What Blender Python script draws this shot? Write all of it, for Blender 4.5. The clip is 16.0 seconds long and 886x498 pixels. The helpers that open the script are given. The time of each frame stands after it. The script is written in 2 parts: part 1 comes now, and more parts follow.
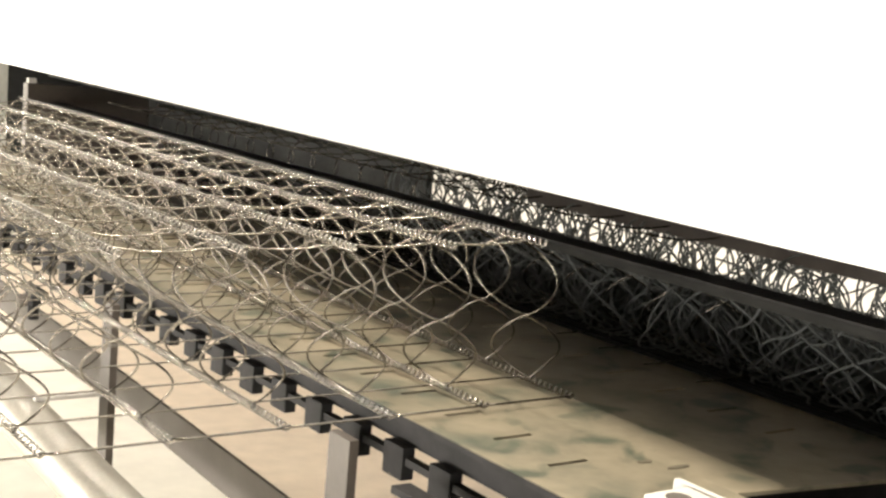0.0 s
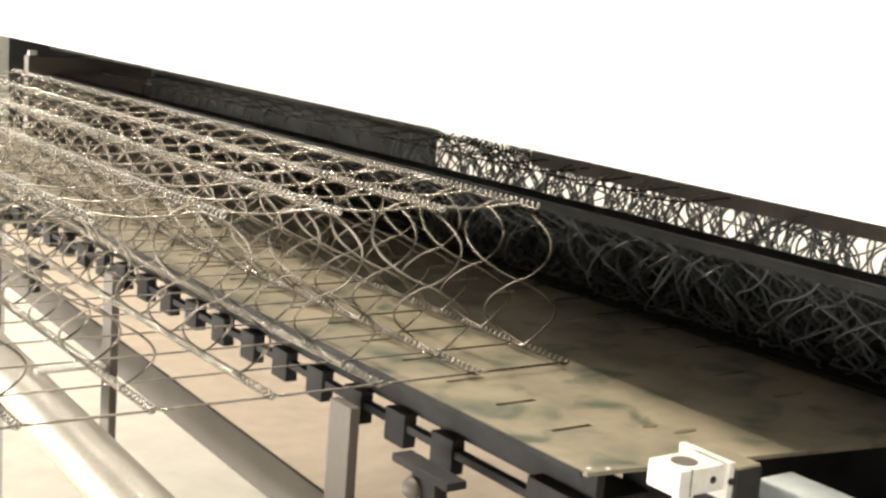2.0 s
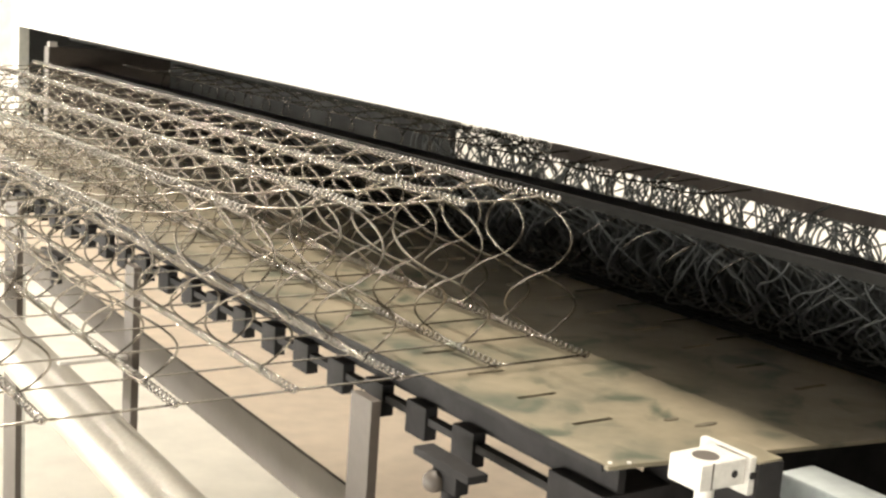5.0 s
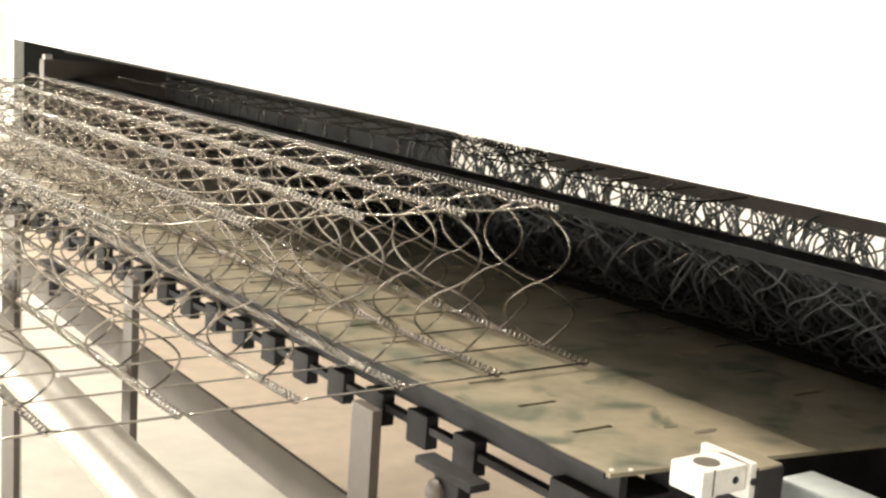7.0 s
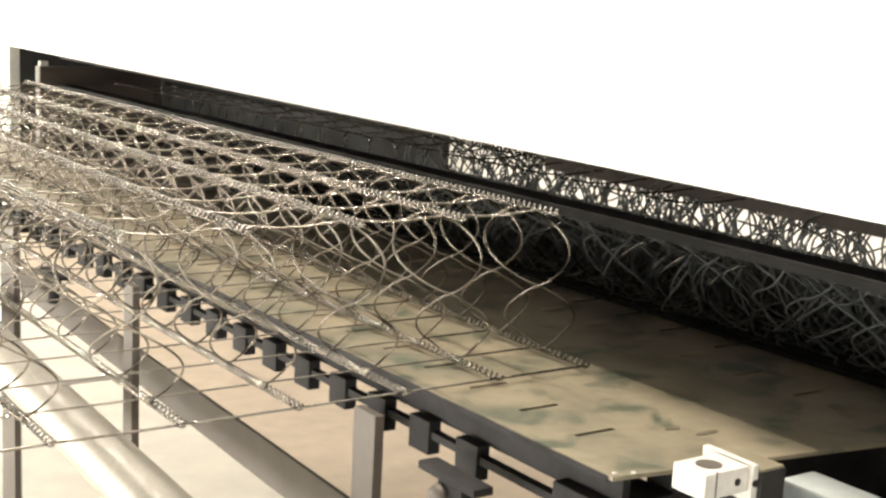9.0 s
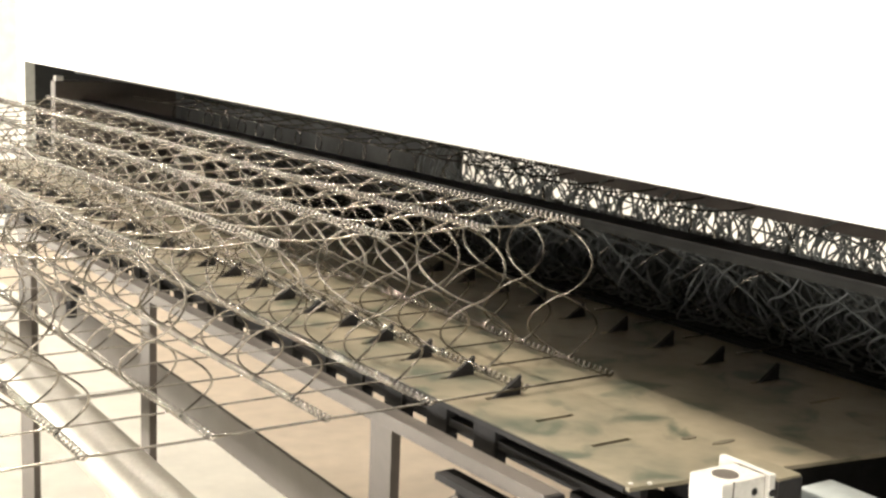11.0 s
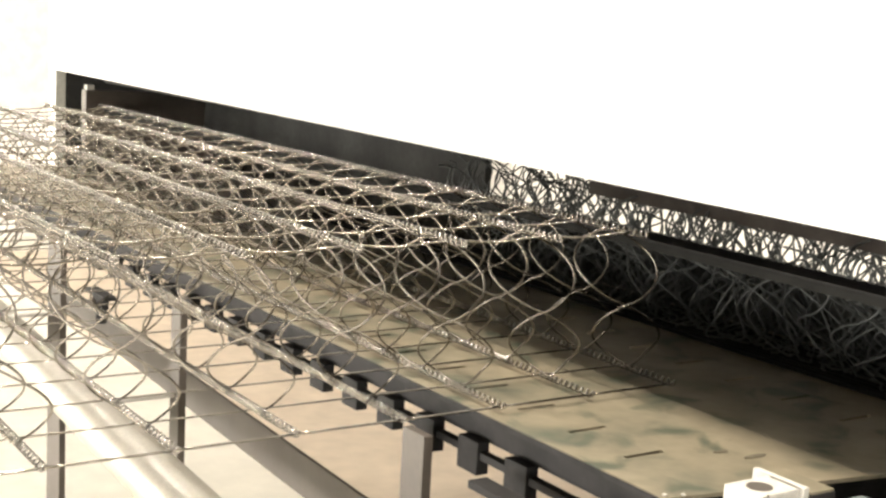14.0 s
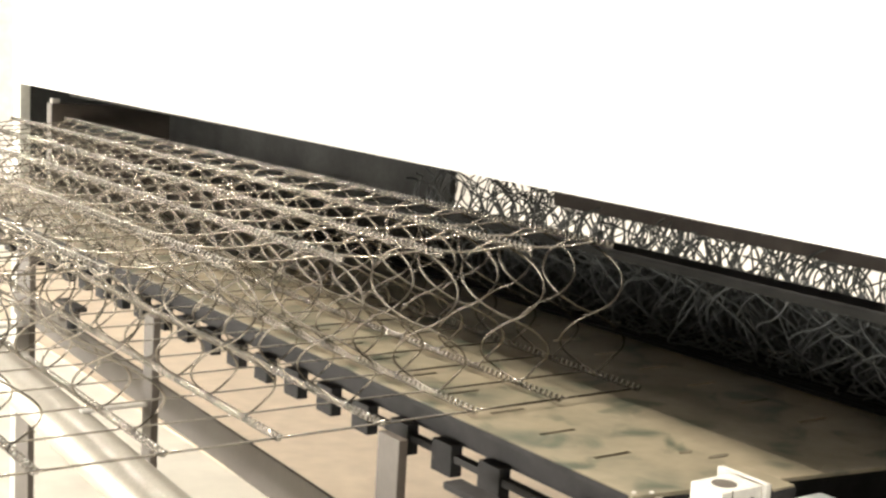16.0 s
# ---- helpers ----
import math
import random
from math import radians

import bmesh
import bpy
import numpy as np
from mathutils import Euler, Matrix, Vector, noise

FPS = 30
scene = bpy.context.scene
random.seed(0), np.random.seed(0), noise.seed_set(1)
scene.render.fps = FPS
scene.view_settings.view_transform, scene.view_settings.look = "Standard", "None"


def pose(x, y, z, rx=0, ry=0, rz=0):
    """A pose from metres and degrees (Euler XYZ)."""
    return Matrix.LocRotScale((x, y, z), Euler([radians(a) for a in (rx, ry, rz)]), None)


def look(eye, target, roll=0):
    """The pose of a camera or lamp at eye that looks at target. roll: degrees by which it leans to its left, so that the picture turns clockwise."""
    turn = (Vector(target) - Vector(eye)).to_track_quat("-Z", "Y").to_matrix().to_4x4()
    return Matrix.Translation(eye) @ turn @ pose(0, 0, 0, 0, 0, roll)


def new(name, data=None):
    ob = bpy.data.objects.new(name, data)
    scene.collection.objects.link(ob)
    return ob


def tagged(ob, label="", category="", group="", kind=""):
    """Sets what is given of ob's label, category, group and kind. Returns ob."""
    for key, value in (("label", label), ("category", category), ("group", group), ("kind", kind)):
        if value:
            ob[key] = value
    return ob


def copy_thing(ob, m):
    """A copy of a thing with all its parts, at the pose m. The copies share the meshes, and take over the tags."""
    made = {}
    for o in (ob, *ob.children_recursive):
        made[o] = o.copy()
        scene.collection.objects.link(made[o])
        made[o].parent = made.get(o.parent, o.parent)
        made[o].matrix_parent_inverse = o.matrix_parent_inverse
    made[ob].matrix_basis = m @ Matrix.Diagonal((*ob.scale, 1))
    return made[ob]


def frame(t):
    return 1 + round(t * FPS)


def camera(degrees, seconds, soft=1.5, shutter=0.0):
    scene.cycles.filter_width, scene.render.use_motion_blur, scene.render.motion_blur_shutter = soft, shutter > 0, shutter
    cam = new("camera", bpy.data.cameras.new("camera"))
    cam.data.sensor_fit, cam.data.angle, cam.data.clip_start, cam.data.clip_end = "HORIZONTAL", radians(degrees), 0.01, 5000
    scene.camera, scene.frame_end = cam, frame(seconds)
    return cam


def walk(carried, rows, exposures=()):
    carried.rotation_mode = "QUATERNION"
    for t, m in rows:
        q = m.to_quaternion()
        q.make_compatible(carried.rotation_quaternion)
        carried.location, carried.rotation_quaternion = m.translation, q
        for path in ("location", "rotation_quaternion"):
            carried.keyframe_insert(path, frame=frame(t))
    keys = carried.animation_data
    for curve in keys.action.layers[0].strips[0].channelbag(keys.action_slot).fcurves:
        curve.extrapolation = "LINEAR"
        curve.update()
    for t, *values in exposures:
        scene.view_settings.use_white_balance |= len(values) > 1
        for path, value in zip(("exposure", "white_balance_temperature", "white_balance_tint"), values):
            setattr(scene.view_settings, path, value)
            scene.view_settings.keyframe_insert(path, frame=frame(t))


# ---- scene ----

# ---- camera ----
cam = camera(37.06, 16.0, soft=2.6, shutter=1.0)
walk(cam, [
    (0.0, pose(-0.6086, 0.5686, 0.2937, 80.912, -4.962, -124.953)),
    (0.5, pose(-0.6053, 0.5594, 0.2894, 80.824, -4.523, -125.006)),
    (1.0, pose(-0.6083, 0.5586, 0.2871, 80.741, -4.936, -125.143)),
    (1.5, pose(-0.6039, 0.5528, 0.2826, 80.394, -5.031, -125.249)),
    (2.0, pose(-0.5984, 0.5497, 0.2828, 79.760, -4.245, -124.568)),
    (2.5, pose(-0.5956, 0.5452, 0.2810, 79.401, -3.899, -124.339)),
    (3.0, pose(-0.5953, 0.5410, 0.2801, 78.961, -3.584, -124.206)),
    (3.5, pose(-0.5939, 0.5398, 0.2805, 78.827, -3.639, -123.824)),
    (4.0, pose(-0.5954, 0.5449, 0.2872, 78.716, -3.753, -123.772)),
    (4.5, pose(-0.5970, 0.5499, 0.2880, 78.990, -3.934, -123.748)),
    (7.0, pose(-0.5996, 0.5599, 0.2895, 79.543, -3.613, -124.210)),
    (7.5, pose(-0.6032, 0.5657, 0.2902, 79.733, -3.462, -124.277)),
    (8.0, pose(-0.6003, 0.5657, 0.2882, 79.848, -3.388, -124.346)),
    (8.5, pose(-0.6003, 0.5649, 0.2926, 79.546, -3.126, -124.546)),
    (11.0, pose(-0.6027, 0.5659, 0.2992, 79.804, -2.209, -123.977)),
    (11.5, pose(-0.6061, 0.5749, 0.3028, 80.011, -2.107, -123.933)),
    (12.0, pose(-0.6060, 0.5683, 0.3017, 79.997, -1.644, -123.906)),
    (12.5, pose(-0.6072, 0.5690, 0.3027, 79.882, -1.592, -123.883)),
    (13.0, pose(-0.6028, 0.5635, 0.3000, 79.871, -1.700, -123.442)),
    (13.5, pose(-0.6037, 0.5759, 0.2959, 80.249, -2.645, -123.163)),
    (14.0, pose(-0.6040, 0.5866, 0.2951, 80.526, -3.186, -123.157)),
    (14.5, pose(-0.6075, 0.5923, 0.2933, 80.712, -3.602, -123.142)),
    (15.0, pose(-0.6168, 0.6119, 0.2978, 80.723, -2.944, -124.114)),
    (15.5, pose(-0.6250, 0.6228, 0.3010, 80.904, -2.773, -124.820)),
    (16.0, pose(-0.6249, 0.6201, 0.2973, 81.205, -3.363, -125.136)),
])

# ---- world and light ----
world = bpy.data.worlds.new("hall_sky")
scene.world = world
world.use_nodes = True
wn = world.node_tree.nodes
sky = wn.new("ShaderNodeTexSky")
sky.sky_type, sky.sun_disc = "NISHITA", False
sky.sun_elevation, sky.sun_rotation = radians(50), radians(180)
world.node_tree.links.new(sky.outputs[0], wn["Background"].inputs[0])
wn["Background"].inputs[1].default_value = 0.08


def area(name, m, sx, sy, power, colour):
    d = bpy.data.lights.new(name, "AREA")
    d.shape, d.size, d.size_y, d.energy, d.color = "RECTANGLE", sx, sy, power, colour
    ob = new(name, d)
    ob.matrix_world = m
    return ob


WARM = (1.0, 0.90, 0.76)
DAY = (1.0, 0.97, 0.93)
area("tube_light", pose(0.6, -0.178, 2.36), 3.2, 0.03, 185, WARM)
# Unseen fill lamp, added below table height to whiten hood and front faces.
area("front_fill_light", look((0.8, 2.4, -0.3), (0.8, 0, -0.36)), 8.0, 0.5, 290, (1.0, 0.95, 0.87))
# Added fill lamp out of view; brightens the far end wall.
area("far_fill_light", pose(4.3, 0.4, 2.3), 1.2, 0.2, 40, DAY)
# Fill lamp added at the far end to lift the floor under the table.
area("end_fill_light", look((5.3, 0.7, -0.38), (0.0, -0.6, -0.6)), 3.4, 0.6, 80, WARM)
# Hidden lamp added to brighten the back wall behind the rear opening.
area("rear_fill_light", look((4.6, -2.9, 1.0), (4.9, -4.0, 0.0)), 1.2, 0.4, 5, DAY)

# ---- materials ----


def mat(name, base, rough=0.5, metal=0.0, var=0.25, scale=8.0, fine=120.0, bump=0.15, tint=None, rvar=0.15):
    """Base colour with stains at two scales, roughness wear and fine relief."""
    m = bpy.data.materials.new(name)
    m.use_nodes = True
    nt = m.node_tree
    b = nt.nodes["Principled BSDF"]
    b.inputs["Metallic"].default_value = metal
    tc = nt.nodes.new("ShaderNodeTexCoord")
    big, small = nt.nodes.new("ShaderNodeTexNoise"), nt.nodes.new("ShaderNodeTexNoise")
    big.inputs["Scale"].default_value, big.inputs["Detail"].default_value = scale, 6
    small.inputs["Scale"].default_value, small.inputs["Detail"].default_value = fine, 3
    for n in (big, small):
        nt.links.new(tc.outputs["Object"], n.inputs["Vector"])
    mix = nt.nodes.new("ShaderNodeMix")
    mix.data_type = "RGBA"
    ramp = nt.nodes.new("ShaderNodeValToRGB")
    ramp.color_ramp.elements[0].position, ramp.color_ramp.elements[1].position = 0.35, 0.68
    nt.links.new(big.outputs[0], ramp.inputs[0])
    nt.links.new(ramp.outputs[0], mix.inputs[0])
    second = tint or tuple(c * (1 - var) for c in base)
    mix.inputs[6].default_value, mix.inputs[7].default_value = (*base, 1), (*second, 1)
    grain = nt.nodes.new("ShaderNodeMix")
    grain.data_type, grain.blend_type = "RGBA", "MULTIPLY"
    grain.inputs[0].default_value = 0.35
    nt.links.new(mix.outputs[2], grain.inputs[6])
    nt.links.new(small.outputs[0], grain.inputs[7])
    gain = nt.nodes.new("ShaderNodeMix")
    gain.data_type, gain.blend_type = "RGBA", "MULTIPLY"
    gain.inputs[0].default_value = 1.0
    gain.inputs[7].default_value = (1.2, 1.2, 1.2, 1)
    nt.links.new(grain.outputs[2], gain.inputs[6])
    nt.links.new(gain.outputs[2], b.inputs["Base Color"])
    rr = nt.nodes.new("ShaderNodeMapRange")
    rr.inputs[3].default_value, rr.inputs[4].default_value = max(0.03, rough - rvar), min(1, rough + rvar)
    nt.links.new(big.outputs[0], rr.inputs[0])
    nt.links.new(rr.outputs[0], b.inputs["Roughness"])
    bp = nt.nodes.new("ShaderNodeBump")
    bp.inputs["Strength"].default_value, bp.inputs["Distance"].default_value = bump, 0.002
    nt.links.new(small.outputs[0], bp.inputs["Height"])
    nt.links.new(bp.outputs[0], b.inputs["Normal"])
    return m


M_WHITE = mat("white_enamel", (0.92, 0.93, 0.92), 0.45, 0, 0.02, 3, 60, 0.0)
M_GREYPOST = mat("grey_white_enamel", (0.55, 0.55, 0.5), 0.5, 0, 0.15, 6, 90, 0.08)
M_PLATE = mat("oiled_steel_sheet", (0.235, 0.20, 0.14), 0.42, 0.25, 0.3, 11, 70, 0.12, (0.125, 0.115, 0.08))


def plate_material():
    m = M_PLATE.copy()
    m.name = "stained_steel_sheet"
    nt = m.node_tree
    b = nt.nodes["Principled BSDF"]
    old = b.inputs["Base Color"].links[0].from_socket
    tc = nt.nodes.new("ShaderNodeTexCoord")
    n = nt.nodes.new("ShaderNodeTexNoise")
    n.inputs["Scale"].default_value, n.inputs["Detail"].default_value, n.inputs["Distortion"].default_value = 22, 4, 0.6
    nt.links.new(tc.outputs["Object"], n.inputs["Vector"])
    r = nt.nodes.new("ShaderNodeValToRGB")
    r.color_ramp.elements[0].position, r.color_ramp.elements[1].position = 0.545, 0.67
    nt.links.new(n.outputs[0], r.inputs[0])
    mx = nt.nodes.new("ShaderNodeMix")
    mx.data_type = "RGBA"
    mx.inputs[7].default_value = (0.06, 0.068, 0.045, 1)
    nt.links.new(r.outputs[0], mx.inputs[0])
    nt.links.new(old, mx.inputs[6])
    nt.links.new(mx.outputs[2], b.inputs["Base Color"])
    return m


M_SHEET = plate_material()
M_BLACK = mat("black_oxide_steel", (0.022, 0.021, 0.021), 0.65, 0.0, 0.4, 20, 150, 0.12)
M_DARK = mat("dark_machine_paint", (0.05, 0.05, 0.047), 0.7, 0, 0.4, 9, 120, 0.12)
M_RUBBER = mat("black_rubber_facing", (0.015, 0.015, 0.014), 0.9, 0, 0.3, 20, 150, 0.1)
for m in (M_RUBBER, M_BLACK, M_DARK):
    m.node_tree.nodes["Principled BSDF"].inputs["Specular IOR Level"].default_value = 0.12
M_FRAME = mat("grey_brown_frame_paint", (0.066, 0.054, 0.044), 0.55, 0.0, 0.2, 10, 160, 0.1)
M_BROWN = mat("brown_oily_steel", (0.035, 0.026, 0.021), 0.7, 0.0, 0.4, 25, 150, 0.1)
M_ROLL = mat("brushed_steel", (0.43, 0.41, 0.36), 0.42, 0.85, 0.15, 14, 260, 0.06)
M_WIRE = mat("bright_spring_wire", (0.26, 0.236, 0.205), 0.13, 1.0, 0.4, 30, 300, 0.02)
M_HELIX = mat("bright_lacing_wire", (0.34, 0.32, 0.295), 0.15, 1.0, 0.3, 30, 300, 0.02)
# Dark tone of the discs that stand in for holes in the plate.
M_HOLE = mat("hole_dark", (0.11, 0.095, 0.065), 0.5, 0.2, 0.3, 40, 200, 0.1)
# Dark copy of the spring wire: interior shade put into the base colour.
M_WIRE_SHADED = mat("shade_darkened_wire", (0.06, 0.064, 0.062), 0.55, 0.2, 0.3, 30, 300, 0.02)
M_FLOOR = mat("pale_floor_coating", (0.82, 0.78, 0.69), 0.6, 0, 0.05, 0.8, 9, 0.03)
# Tan tone holding the shade on the floor below the machine.
M_FLOOR_SHADE = mat("tan_floor_shade", (0.66, 0.55, 0.43), 0.55, 0, 0.08, 1.5, 14, 0.03)
# Dark grey picked so the unseen ceiling sends less light onto the plate.
M_DIM_ROOF = mat("bounce_dimming_roof", (0.22, 0.22, 0.21), 0.6, 0, 0.15, 1, 20, 0.05)
M_WALL = mat("hall_wall_paint", (0.88, 0.86, 0.82), 0.7, 0, 0.03, 1, 20, 0.05)
# Grey chosen for the out-of-view walls to cut light bounced under the hood.
M_DIM_WALL = mat("bounce_dimming_wall", (0.30, 0.29, 0.27), 0.7, 0, 0.06, 1, 20, 0.05)
M_CLAMP = mat("cast_aluminium", (0.5, 0.485, 0.45), 0.5, 0.15, 0.12, 60, 250, 0.15)
M_COVER = mat("light_grey_cover_paint", (0.33, 0.36, 0.36), 0.45, 0, 0.15, 14, 120, 0.08)

# ---- building helpers ----


def mesh_of(bm, name, material):
    me = bpy.data.meshes.new(name)
    bm.to_mesh(me)
    bm.free()
    me.materials.append(material)
    return me


def part(name, bm, material, parent=None, label=""):
    ob = new(name, bm if isinstance(bm, bpy.types.Mesh) else mesh_of(bm, name, material))
    ob.parent = parent
    if label:
        ob["label"] = label
    return ob


def thing(name, label, category, at=(0, 0, 0), group="", kind=""):
    ob = new(name)
    ob.empty_display_size = 0.05
    ob.location = at
    return tagged(ob, label, category, group, kind)


def box(bm, x0, x1, y0, y1, z0, z1, bevel=0.0):
    vs = bmesh.ops.create_cube(bm, size=1)["verts"]
    for v in vs:
        v.co = Vector(((x0 + x1) / 2 + v.co.x * (x1 - x0), (y0 + y1) / 2 + v.co.y * (y1 - y0), (z0 + z1) / 2 + v.co.z * (z1 - z0)))
    if bevel:
        es = {e for v in vs for e in v.link_edges}
        bmesh.ops.bevel(bm, geom=list(es), offset=bevel, segments=2, profile=0.7, affect="EDGES")
    return bm


def boxes(*rows, bevel=0.0):
    bm = bmesh.new()
    for r in rows:
        box(bm, *r, bevel=bevel)
    return bm


def rod(bm, a, b, r, seg=20, r2=None):
    a, b = Vector(a), Vector(b)
    m = Matrix.Translation((a + b) / 2) @ (b - a).to_track_quat("Z", "Y").to_matrix().to_4x4()
    bmesh.ops.create_cone(bm, cap_ends=True, segments=seg, radius1=r, radius2=r if r2 is None else r2, depth=(b - a).length, matrix=m)
    return bm


def smooth(ob, angle=40):
    for p in ob.data.polygons:
        p.use_smooth = True
    ob.data.set_sharp_from_angle(angle=radians(angle))
    return ob


def tube_mesh(name, pts, r, sides, material):
    """A wire swept along points."""
    P = np.array(pts)
    T = np.gradient(P, axis=0)
    T /= np.linalg.norm(T, axis=1)[:, None]
    ref = np.array([0.31, 0.17, 0.93])
    verts, faces = [], []
    for c, t in zip(P, T):
        a = np.cross(t, ref)
        a /= np.linalg.norm(a)
        b = np.cross(t, a)
        for k in range(sides):
            w = 2 * math.pi * k / sides
            verts.append(tuple(c + r * (math.cos(w) * a + math.sin(w) * b)))
    n = len(P)
    for i in range(n - 1):
        for k in range(sides):
            k2 = (k + 1) % sides
            faces.append((i * sides + k, i * sides + k2, (i + 1) * sides + k2, (i + 1) * sides + k))
    faces.append(tuple(range(sides - 1, -1, -1)))
    faces.append(tuple((n - 1) * sides + k for k in range(sides)))
    me = bpy.data.meshes.new(name)
    me.from_pydata(verts, [], faces)
    me.polygons.foreach_set("use_smooth", [True] * len(me.polygons))
    me.materials.append(material)
    return me


# ---- main sizes ----
PITCH = 0.0643      # coil to coil along the machine
ROW = 0.09          # helical to helical across
SLOT_X = 0.076      # the slot next to the open end
UNIT_X = 0.197      # open end of the spring unit
COILS = 21
HEIGHT = 0.131
FLOOR = -0.78
FAR = 1.86

# ---- hall ----
tagged(part("floor", boxes((-6, 12, -7, 7, FLOOR - 0.1, FLOOR)), M_FLOOR), "pale cream coated factory floor", "floor", kind="structure")
tagged(part("wall_back", boxes((-6, 12, -4.2, -4.0, FLOOR, 2.4)), M_WALL), "white painted factory wall", "wall", kind="structure")
tagged(part("wall_end", boxes((5.6, 5.8, -4, 2.7, FLOOR, 2.4)), M_WALL), "white painted end wall", "wall", kind="structure")
# Near and front walls are never in view; added to limit bounce.
tagged(part("unseen_near_wall", boxes((-5.2, -5.0, -4, 2.7, FLOOR, 2.4)), M_DIM_WALL), "unseen grey near wall, added to dim bounced light", "wall", kind="structure")
tagged(part("unseen_front_wall", boxes((-5, 5.6, 2.7, 2.9, FLOOR, 2.4)), M_DIM_WALL), "unseen grey front wall, added to dim bounced light", "wall", kind="structure")
# Ceiling out of view, added to close the hall and limit ambient light.
tagged(part("ceiling", boxes((-6, 12, -4.4, 6.4, 2.4, 2.6)), M_DIM_ROOF), "unseen grey ceiling, added to hold down ambient light", "ceiling", kind="structure")

# Sheet added on the floor; its tan colour stands in for the machine's shade.
tray = thing("floor_shade_sheet", "tan floor sheet standing in for the shade under the machine", "tray")
part("sheet", boxes((-1.5, 5.2, -3.2, -0.83, FLOOR, FLOOR + 0.004)), M_FLOOR_SHADE, tray)
part("rim", boxes((-1.5, 5.2, -0.829, -0.82, FLOOR, FLOOR + 0.006), bevel=0.001), M_FLOOR_SHADE, tray, "narrow front edge of the tan shade sheet")

# ---- machine table ----


def table_plate():
    """Sheet with two bands of slots; its open end is cut slightly askew."""
    bm = bmesh.new()
    n = 29
    xs = [SLOT_X + i * PITCH for i in range(n)]
    w = 0.0024

    def strip(x0, x1, y0, y1):
        box(bm, x0, x1, y0, y1, -0.003, 0.0)

    def skew(y):
        return 0.16 * y

    cuts = [0.0, -0.033, -0.069, -0.262, -0.298, -0.62]
    for j in range(5):
        y1, y0 = cuts[j], cuts[j + 1]
        if j in (1, 3):
            prev = None
            for x in xs:
                strip(prev if prev is not None else 0.03, x - w, y0, y1)
                prev = x + w
            strip(prev, FAR, y0, y1)
        else:
            strip(0.03, FAR, y0, y1)
        q = [bm.verts.new((skew(y), y, z)) for z in (0, -0.003) for y in (y1, y0)]
        r = [bm.verts.new((0.03, y, z)) for z in (0, -0.003) for y in (y1, y0)]
        for f in ((q[0], q[1], r[1], r[0]), (q[2], r[2], r[3], q[3]), (q[0], q[2], q[3], q[1])):
            bm.faces.new(f)
        if j == 0:
            bm.faces.new((q[0], r[0], r[2], q[2]))
    bmesh.ops.recalc_face_normals(bm, faces=bm.faces)
    return bm


table = thing("assembly_table", "oil-stained steel machine table with short slots", "machine table")
part("plate", table_plate(), M_SHEET, table, "khaki oil-stained steel sheet")
for bx, by in ((0.004, -0.005), (-0.001, -0.017)):
    part("bolt", rod(bmesh.new(), (bx, by, 0.0), (bx, by, 0.0011), 0.0017, 6), M_CLAMP, table, "bright bolt head")
# Thin dark oval discs laid on the plate in place of real holes.
for bx, by, bl in ((0.038, -0.125, 0.011), (0.057, -0.109, 0.007)):
    oval = rod(bmesh.new(), (0, 0, 0), (0, 0, 0.0006), 0.004, 20)
    bmesh.ops.transform(oval, matrix=Matrix.Translation((bx, by, 0.0)) @ Matrix.Diagonal((0.7, bl / 0.004, 1, 1)), verts=oval.verts)
    part("hole_disc", oval, M_HOLE, table, "dark oval disc standing in for a hole in the plate")
part("edge_angle", boxes((0.004, FAR, -0.020, -0.0135, -0.028, -0.0035)), M_BLACK, table, "black angle under the plate edge")

# Strip added to cover the brightly lit front edge and keep it dark.
part("rim_shade_strip", boxes((0.004, FAR, 0.0003, 0.0016, -0.0045, -0.0007)), M_BLACK, table, "added black strip that darkens the lit plate edge")

mframe = thing("support_stand", "grey-brown painted steel machine frame standing on the floor", "machine frame")
beam = part("beam", boxes((0.07, 1.6, -0.004, 0.0, -0.198, -0.152), bevel=0.001), M_FRAME, mframe)
beam.matrix_basis = pose(0, -0.015, 0, 0, 0, -2.3)
for px, pw in ((0.255, 0.033), (0.768, 0.027), (1.205, 0.06)):
    part("post", boxes((px, px + pw, 0.013, 0.022, -0.70, -0.031), bevel=0.001), M_FRAME, mframe)
    part("foot", boxes((px - 0.03, px + pw + 0.03, -0.02, 0.06, FLOOR, -0.70), bevel=0.002), M_FRAME, mframe)
part("end_block", boxes((0.002, 0.06, -0.06, -0.001, -0.3, -0.0225), bevel=0.001), M_BLACK, mframe, "black steel end block")
part("end_plate", boxes((0.004, 0.03, -0.6, -0.0605, -0.45, -0.0045)), M_BLACK, mframe, "black end plate")

lift_bar = thing("lift_bar", "grey-brown steel lift bar under the table edge", "bar")
part("bar", boxes((0.05, 1.3, 0.014, 0.03, -0.028, -0.017), bevel=0.001), M_FRAME, lift_bar)
for bx in (0.0465, 1.3005):
    part("end_cap", boxes((bx, bx + 0.003, 0.0145, 0.0295, -0.0275, -0.0175), bevel=0.0005), M_BLACK, lift_bar, "black end cap")

lift = thing("lift_cylinder", "black lift cylinder with a flat bracket and ball joint", "lift cylinder")
part("bracket", boxes((0.095, 0.165, 0.023, 0.04, -0.041, -0.035), bevel=0.0008), M_BLACK, lift)
part("yoke", boxes((0.112, 0.142, 0.026, 0.038, -0.056, -0.0415), bevel=0.002), M_BLACK, lift)
ball = bmesh.new()
bmesh.ops.create_uvsphere(ball, u_segments=16, v_segments=10, radius=0.0085, matrix=Matrix.Translation((0.136, 0.04, -0.052)))
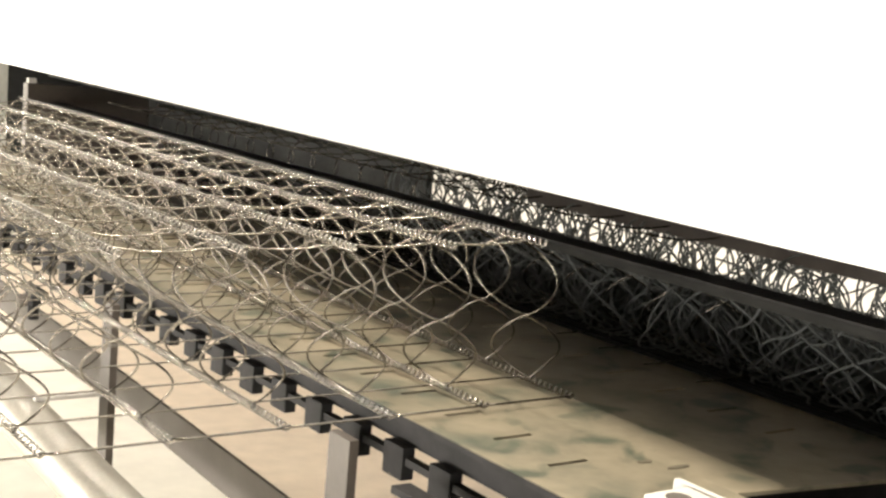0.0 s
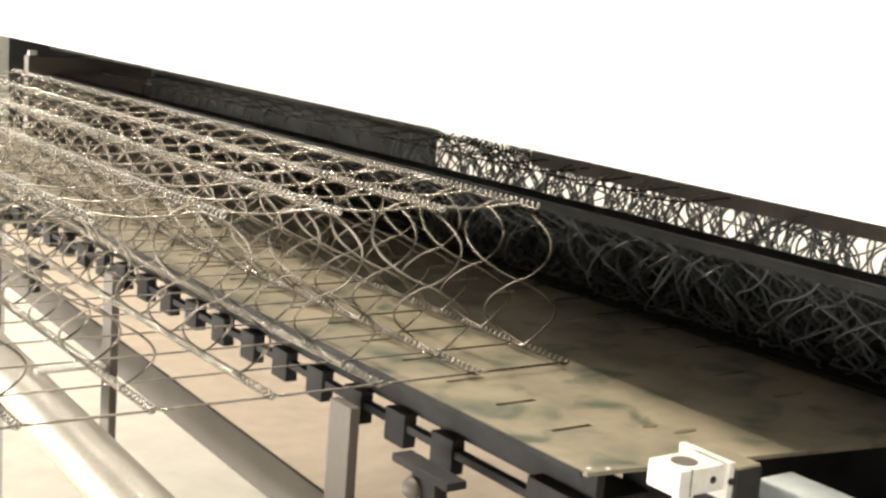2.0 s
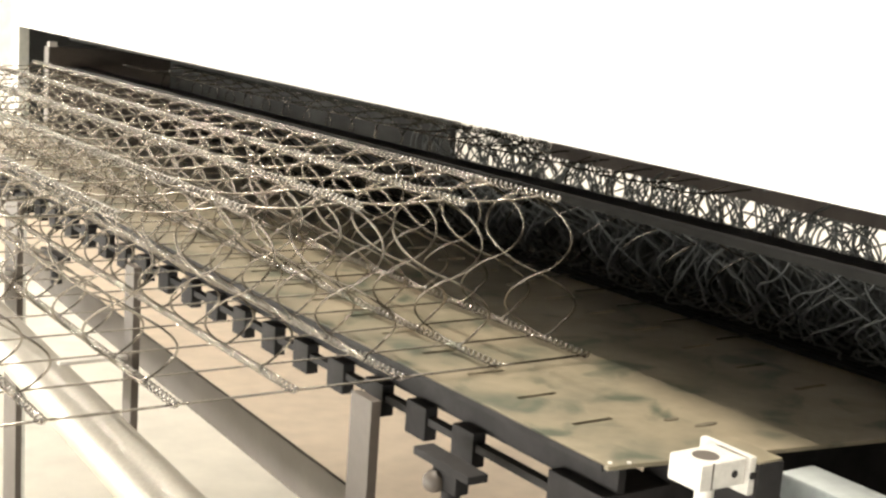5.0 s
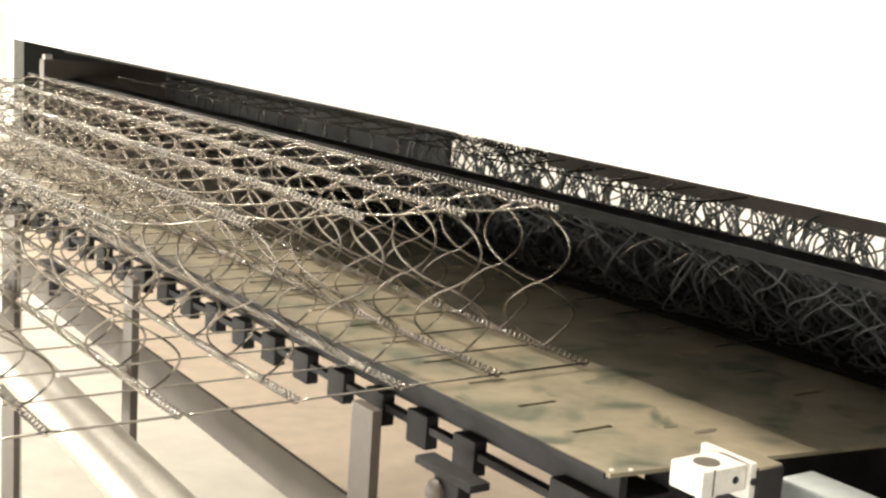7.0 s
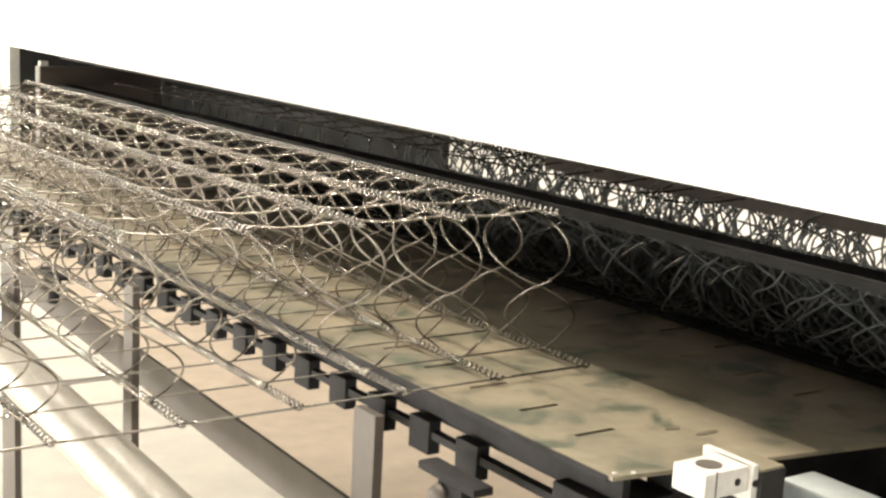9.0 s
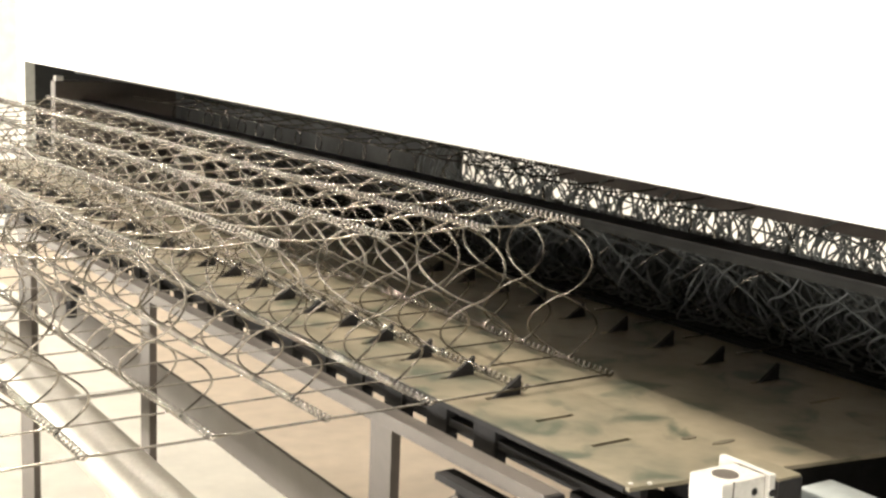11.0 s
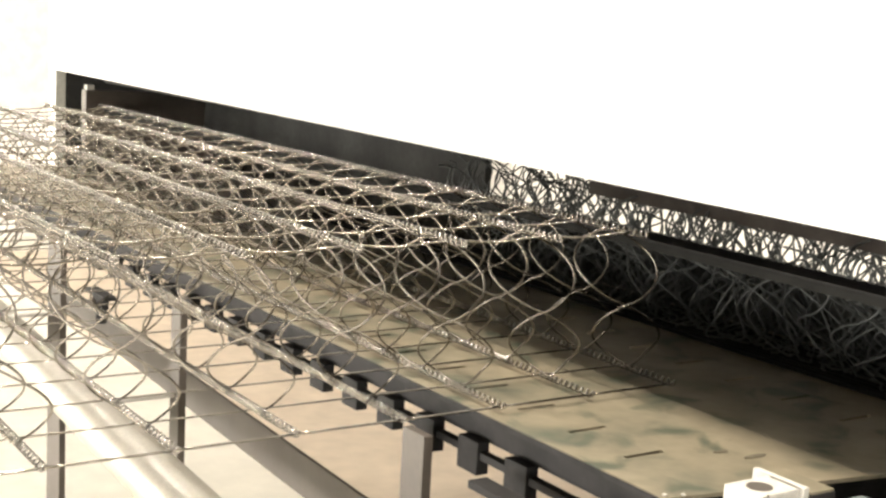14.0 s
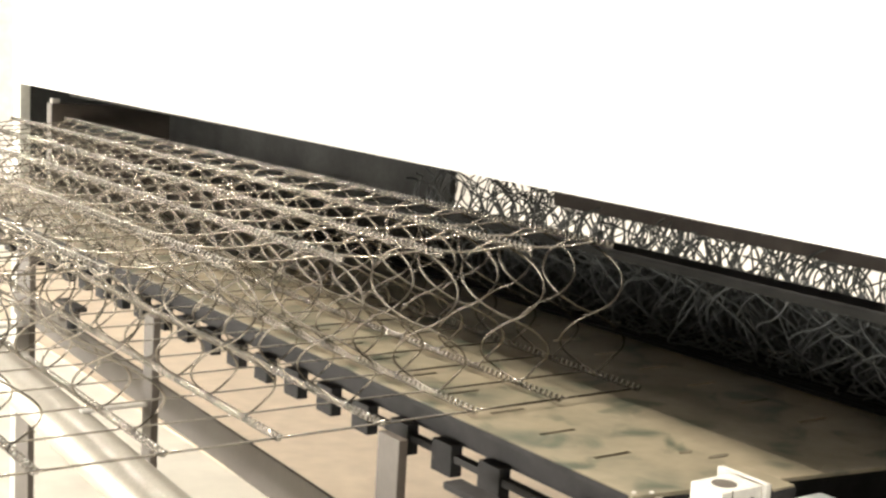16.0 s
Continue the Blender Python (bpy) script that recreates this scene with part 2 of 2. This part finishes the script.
smooth(part("ball_joint", ball, M_FRAME, lift, "grey steel ball joint"))
smooth(part("rod", rod(bmesh.new(), (0.127, 0.031, -0.5), (0.127, 0.031, -0.0565), 0.007), M_BLACK, lift))

second_lift = copy_thing(lift, pose(0.88, 0, -0.025))
short_rod = mesh_of(rod(bmesh.new(), (0.127, 0.031, -0.075), (0.127, 0.031, -0.0565), 0.007), "rod", M_BLACK)
for o in second_lift.children:
    if o.name.startswith("rod"):
        o.data = short_rod

roller = thing("roller", "shiny brushed steel roller tube below the spring unit", "roller")
smooth(part("tube", rod(bmesh.new(), (-0.6, 0.165, -0.166), (1.9, 0.052, -0.166), 0.028, 48), M_ROLL, roller))
for bx in (0.785, 1.235):
    part("bracket", boxes((bx - 0.005, bx + 0.005, 0.0215, 0.1, -0.139, -0.1345), bevel=0.001), M_CLAMP, roller, "pale metal bracket")

# ---- hood and interior ----
hood = thing("machine_hood", "tall white enamelled machine hood", "machine hood")


def hood_front():
    """Sheet whose lower edge drops slightly towards the open end."""
    bm = bmesh.new()
    a = [bm.verts.new((x, -0.171, z)) for x, z in ((-2.4, 0.152), (1.905, 0.180), (1.905, 1.5), (-2.4, 1.5))]
    b = [bm.verts.new((v.co.x, -0.176, v.co.z)) for v in a]
    bm.faces.new(a)
    bm.faces.new(b[::-1])
    for i in range(4):
        bm.faces.new((a[i], b[i], b[(i + 1) % 4], a[(i + 1) % 4]))
    bmesh.ops.recalc_face_normals(bm, faces=bm.faces)
    return bm


part("front_panel", hood_front(), M_WHITE, hood)
part("end_post", boxes((1.862, 1.905, -0.19, -0.171, FLOOR, 0.1795), bevel=0.001), M_GREYPOST, hood, "grey-white end post")
part("end_panel", boxes((1.863, 1.9, -1.0, -0.1905, 0.0, 1.489)), M_DARK, hood, "dark inner end panel")
part("top_panel", boxes((-2.4, 1.905, -1.0, -0.1765, 1.49, 1.5)), M_WHITE, hood)

inner = thing("press_head", "dark oily machine body under the hood", "machine")
part("upper_beam", boxes((-1.6, 1.85, -0.36, -0.26, 0.158, 0.4), bevel=0.002), M_DARK, inner)
part("valance", boxes((-1.5, 0.50, -0.345, -0.335, 0.127, 0.157), bevel=0.001), M_BROWN, inner, "dark brown oily valance strip")
part("far_cheek", boxes((1.70, 1.725, -0.4, -0.175, 0.0005, 0.153), bevel=0.002), M_FRAME, inner, "brown-grey cheek plate")
part("latch", boxes((1.700, 1.712, -0.19, -0.176, 0.1535, 0.162), bevel=0.001), M_CLAMP, inner, "small white latch")
part("back_panel", boxes((0.872, 1.85, -0.47, -0.46, 0.0005, 0.4), (-2.3, 0.8719, -0.47, -0.46, 0.0005, 0.074), (-2.3, 0.8719, -0.47, -0.46, 0.24, 0.4)), M_DARK, inner)

shutter = thing("slide_plate", "dark sliding plate that closes the rear opening", "plate")
part("plate", boxes((-1.5, 1.7, -0.45, -0.444, 0.004, 0.16), bevel=0.001), M_DARK, shutter)
part("wiper", boxes((-1.5, 1.7, -0.452, -0.442, 0.0, 0.0038)), M_RUBBER, shutter, "black rubber wiper")

guard = thing("upper_jaw", "black upper jaw bar in front of the coil feed", "jaw bar")
part("bar", boxes((-0.1, 1.69, -0.236, -0.204, 0.112, 0.1198), bevel=0.002), M_RUBBER, guard)
part("lip", boxes((-0.1, 1.69, -0.236, -0.2035, 0.1200, 0.1215)), M_BLACK, guard, "worn grey upper edge")

# ---- near end of the table ----
clampt = thing("shaft_clamp", "white cast aluminium shaft clamp at the table corner", "clamp")
part("body", boxes((-0.065, -0.037, -0.0545, -0.016, 0.003, 0.020), bevel=0.0012), M_CLAMP, clampt)
part("flange", boxes((-0.068, -0.024, -0.0605, -0.055, -0.004, 0.021), bevel=0.001), M_CLAMP, clampt)
part("bore", rod(bmesh.new(), (-0.051, -0.033, 0.0195), (-0.051, -0.033, 0.0204), 0.0085, 28), M_FRAME, clampt, "dark bore of the clamp")
part("slit", boxes((-0.0653, -0.0645, -0.0265, -0.0255, 0.003, 0.0204)), M_FRAME, clampt, "clamping slit")
part("screw", rod(bmesh.new(), (-0.0645, -0.045, 0.011), (-0.0656, -0.045, 0.011), 0.0025, 16), M_BLACK, clampt, "dark socket screw")
part("bolt", rod(bmesh.new(), (-0.0675, -0.0577, 0.009), (-0.069, -0.0577, 0.009), 0.0024, 16), M_BLACK, clampt, "dark bolt head")
smooth(part("shaft", rod(bmesh.new(), (-0.053, -0.033, FLOOR), (-0.053, -0.033, 0.0025), 0.0062), M_CLAMP, clampt))
housing = thing("bearing_housing", "black steel bearing housing with a brown top", "housing")
part("block", boxes((-0.07, -0.026, -0.084, -0.061, -0.3, 0.0155), bevel=0.0015), M_BLACK, housing)
part("cap", boxes((-0.069, -0.027, -0.083, -0.062, 0.0156, 0.0175), bevel=0.0006), M_PLATE, housing, "brown oily cap plate")
cover = thing("side_cover", "pale grey painted side cover beside the housing", "cover")
part("top_sheet", boxes((-0.6, -0.03, -0.162, -0.128, -0.03, -0.012), bevel=0.002), M_COVER, cover)
part("front_sheet", boxes((-0.6, -0.035, -0.1275, -0.12, -0.5, -0.03), bevel=0.002), M_COVER, cover)
part("inner_wall", boxes((-0.6, -0.05, -0.6, -0.165, -0.3, -0.06), bevel=0.002), M_DARK, cover, "dark inner wall")

# ---- lower jaw comb ----
jaw = thing("jaw_comb", "black toothed lower jaw comb under the table", "jaw comb")


def tooth_mesh():
    bm = boxes((-0.014, 0.014, -0.012, -0.0005, -0.053, -0.026), bevel=0.001)
    return mesh_of(bm, "tooth", M_BLACK)


def fin_mesh():
    bm = bmesh.new()
    pts = [(-0.036, -0.024), (-0.066, -0.024), (-0.066, -0.005)]
    a = [bm.verts.new((-0.0017, y, z)) for y, z in pts]
    b = [bm.verts.new((0.0017, y, z)) for y, z in pts]
    bm.faces.new(a)
    bm.faces.new(b[::-1])
    for i in range(3):
        bm.faces.new((a[i], b[i], b[(i + 1) % 3], a[(i + 1) % 3]))
    bmesh.ops.recalc_face_normals(bm, faces=bm.faces)
    return mesh_of(bm, "fin", M_BLACK)


TOOTH, FIN = tooth_mesh(), fin_mesh()
part("bar", boxes((-0.02, 1.75, -0.011, -0.003, -0.040, -0.034)), M_BLACK, jaw)
for i in range(1, 26):
    o = part("tooth", TOOTH, None, jaw)
    o.location.x = SLOT_X + i * PITCH + 0.021
for i in range(2, 26):
    o = part("fin", FIN, None, jaw)
    o.location.x = SLOT_X + i * PITCH
for i in range(1, 10):
    o = part("fin", FIN, None, jaw, "inner fin with a bright edge")
    o.location = (SLOT_X + i * PITCH, -0.229, -0.002)

# ---- spring unit ----


def coil_points(turn, reach):
    """One coil: a straight end strand from the next lacing, one open turn that leans back to the upper lacing, a straight end strand."""
    n = 64
    pts = []
    for i in range(n + 1):
        f = i / n
        a = 2 * math.pi * f
        w = min(1.0, min(f, 1 - f) / 0.10)
        side = turn * 0.0325 * math.copysign(abs(math.sin(a)) ** 0.8, math.sin(a))
        deep = 0.016 * w * math.cos(a)
        pts.append((-0.020 * f + 0.5 * side + 0.86 * deep, 0.053 * f + 0.86 * side - 0.5 * deep, HEIGHT * f))
    low, high = [], []
    if reach:
        bx, by, bz = pts[0]
        low = [(bx + 0.018, by + reach * (1 - i / 12), bz - 0.001) for i in range(12)]
        low += [(bx + 0.018 * (1 - i / 4), by + 0.004 * math.sin(math.pi * i / 4), bz) for i in range(4)]
        tx, ty, tz = pts[-1]
        high = [(tx - 0.018 * i / 4, ty - 0.003 * math.sin(math.pi * i / 4), tz) for i in range(1, 5)]
        high += [(tx - 0.018 + 0.034 * i / 12, ty + reach * i / 12, tz + 0.001 - 0.006 * math.sin(math.pi * i / 12)) for i in range(1, 13)]
    else:
        bx, by, bz = pts[0]
        low = [(bx - 0.014 + 0.014 * i / 5, by + 0.002 * math.sin(i), bz) for i in range(5)]
    return low + pts + high


def helix_points(length, radius, pitch, per):
    n = int(length / pitch * per)
    return [(length * i / n, radius * math.cos(2 * math.pi * i / per), radius * math.sin(2 * math.pi * i / per)) for i in range(n + 1)]


COIL = tube_mesh("coil", coil_points(1, ROW), 0.00092, 6, M_WIRE)
COIL_B = tube_mesh("coil", coil_points(-1, 0.0), 0.00092, 6, M_WIRE)
HELIX = tube_mesh("helical_wire", helix_points(COILS * PITCH + 0.006, 0.0027, 0.0070, 8), 0.0009, 4, M_HELIX)

EDGE = tube_mesh("edge_wire", [(0.003, ROW * i / 8, 0.0) for i in range(9)], 0.0011, 6, M_WIRE)

unit = thing("spring_unit", "bright steel wire mattress spring unit of laced coils", "spring unit")
rows = []
for i in range(-1, 9):
    row = part("helical_wire", HELIX, None, unit)
    rows.append((i, row))
    top = part("helical_wire", HELIX, None, row)
    top.location = (0.0, ROW / 2, HEIGHT)
    part("edge_wire", EDGE, None, row)
    for k in range(2 * COILS):
        c = part("coil", COIL if k % 2 == 0 else COIL_B, None, row)
        c.location = (0.054 + (k // 2) * PITCH + (k % 2) * 0.008, 0.0, 0.0)


# coils waiting inside the machine; their wire colour holds the shade under the hood
FEED = tube_mesh("coil", coil_points(1, 0.0), 0.0011, 5, M_WIRE_SHADED)
FEED_B = tube_mesh("coil", coil_points(-1, 0.0), 0.0011, 5, M_WIRE_SHADED)
rng = random.Random(4)
for j, fy in enumerate((-0.355, -0.375, -0.395, -0.415, -0.43)):
    feed = thing("coil_row", "row of wire coils waiting inside the machine, coloured dark for the shade", "coil row", (0, fy, 0.004), "coil rows in the machine")
    part("carrier", boxes((-0.6, 1.2, -0.006, 0.006, -0.0035, 0.0)), M_RUBBER, feed)
    for k in range(86 + 2 * j):
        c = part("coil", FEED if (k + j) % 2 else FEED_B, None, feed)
        c.matrix_basis = pose(-0.42 + k * 0.01335 + 0.006 * j, -0.02, 0.002, rng.uniform(-10, 10), rng.uniform(-22, 22), rng.uniform(0, 360))


def row_pose(i, lift=0.0):
    return pose(UNIT_X, -0.149 + ROW * i, 0.006 + lift)


# ---- what moves ----


def motions():
    walk(unit, [(t, pose(0, s, 0)) for t, s in ((0, -0.010), (1.6, -0.010), (1.7, 0.004), (1.8, -0.008), (1.87, 0.003), (2.0, 0.0), (8.9, 0.0), (9.8, -0.009), (12.3, -0.009), (12.5, -0.005), (12.92, -0.004), (13.0, 0.020), (13.07, 0.048), (13.17, 0.034), (13.27, 0.048), (13.4, 0.045), (16, 0.045))])
    for i, row in rows:
        up = {-1: 0.022, 0: 0.020, 1: 0.007, 2: 0.002}.get(i, 0.0)
        back = -0.15 if i == -1 else 0.0
        if back:
            walk(row, [(t, pose(0, y, 0) @ row_pose(i, up * k)) for t, k, y in ((0, 0, back), (12.4, 0, back), (12.6, 0.5, back), (12.9, 0.5, back), (13.05, 0.5, back * 0.4), (13.3, 0, 0), (16, 0, 0))])
            continue
        walk(row, [(t, row_pose(i, up * k)) for t, k in ((0, 0), (12.4, 0), (12.6, 0.9), (12.9, 1), (13.05, 0.8), (13.3, 0), (16, 0))])
    walk(jaw, [(t, pose(0, 0, z)) for t, z in ((0, 0), (9.2, 0), (10.2, 0.021), (12.9, 0.021), (12.98, 0), (16, 0))])
    walk(lift_bar, [(t, pose(0, y, z)) for t, y, z in ((0, -0.085, 0.006), (9.2, -0.085, 0.006), (10.2, 0, 0), (12.9, 0, 0), (13.0, -0.085, 0.006), (16, -0.085, 0.006))])
    walk(guard, [(t, pose(0, 0, z)) for t, z in ((0, 0), (12.92, 0), (13.0, 0.06), (13.3, 0.06), (13.42, 0), (16, 0))])
    walk(shutter, [(t, pose(0, 0, z)) for t, z in ((0, 0.16), (11.1, 0.155), (11.3, 0.125), (11.5, 0.092), (11.75, 0.076), (13.1, 0.076), (13.25, 0.10), (13.4, 0.155), (16, 0.16))])


motions()
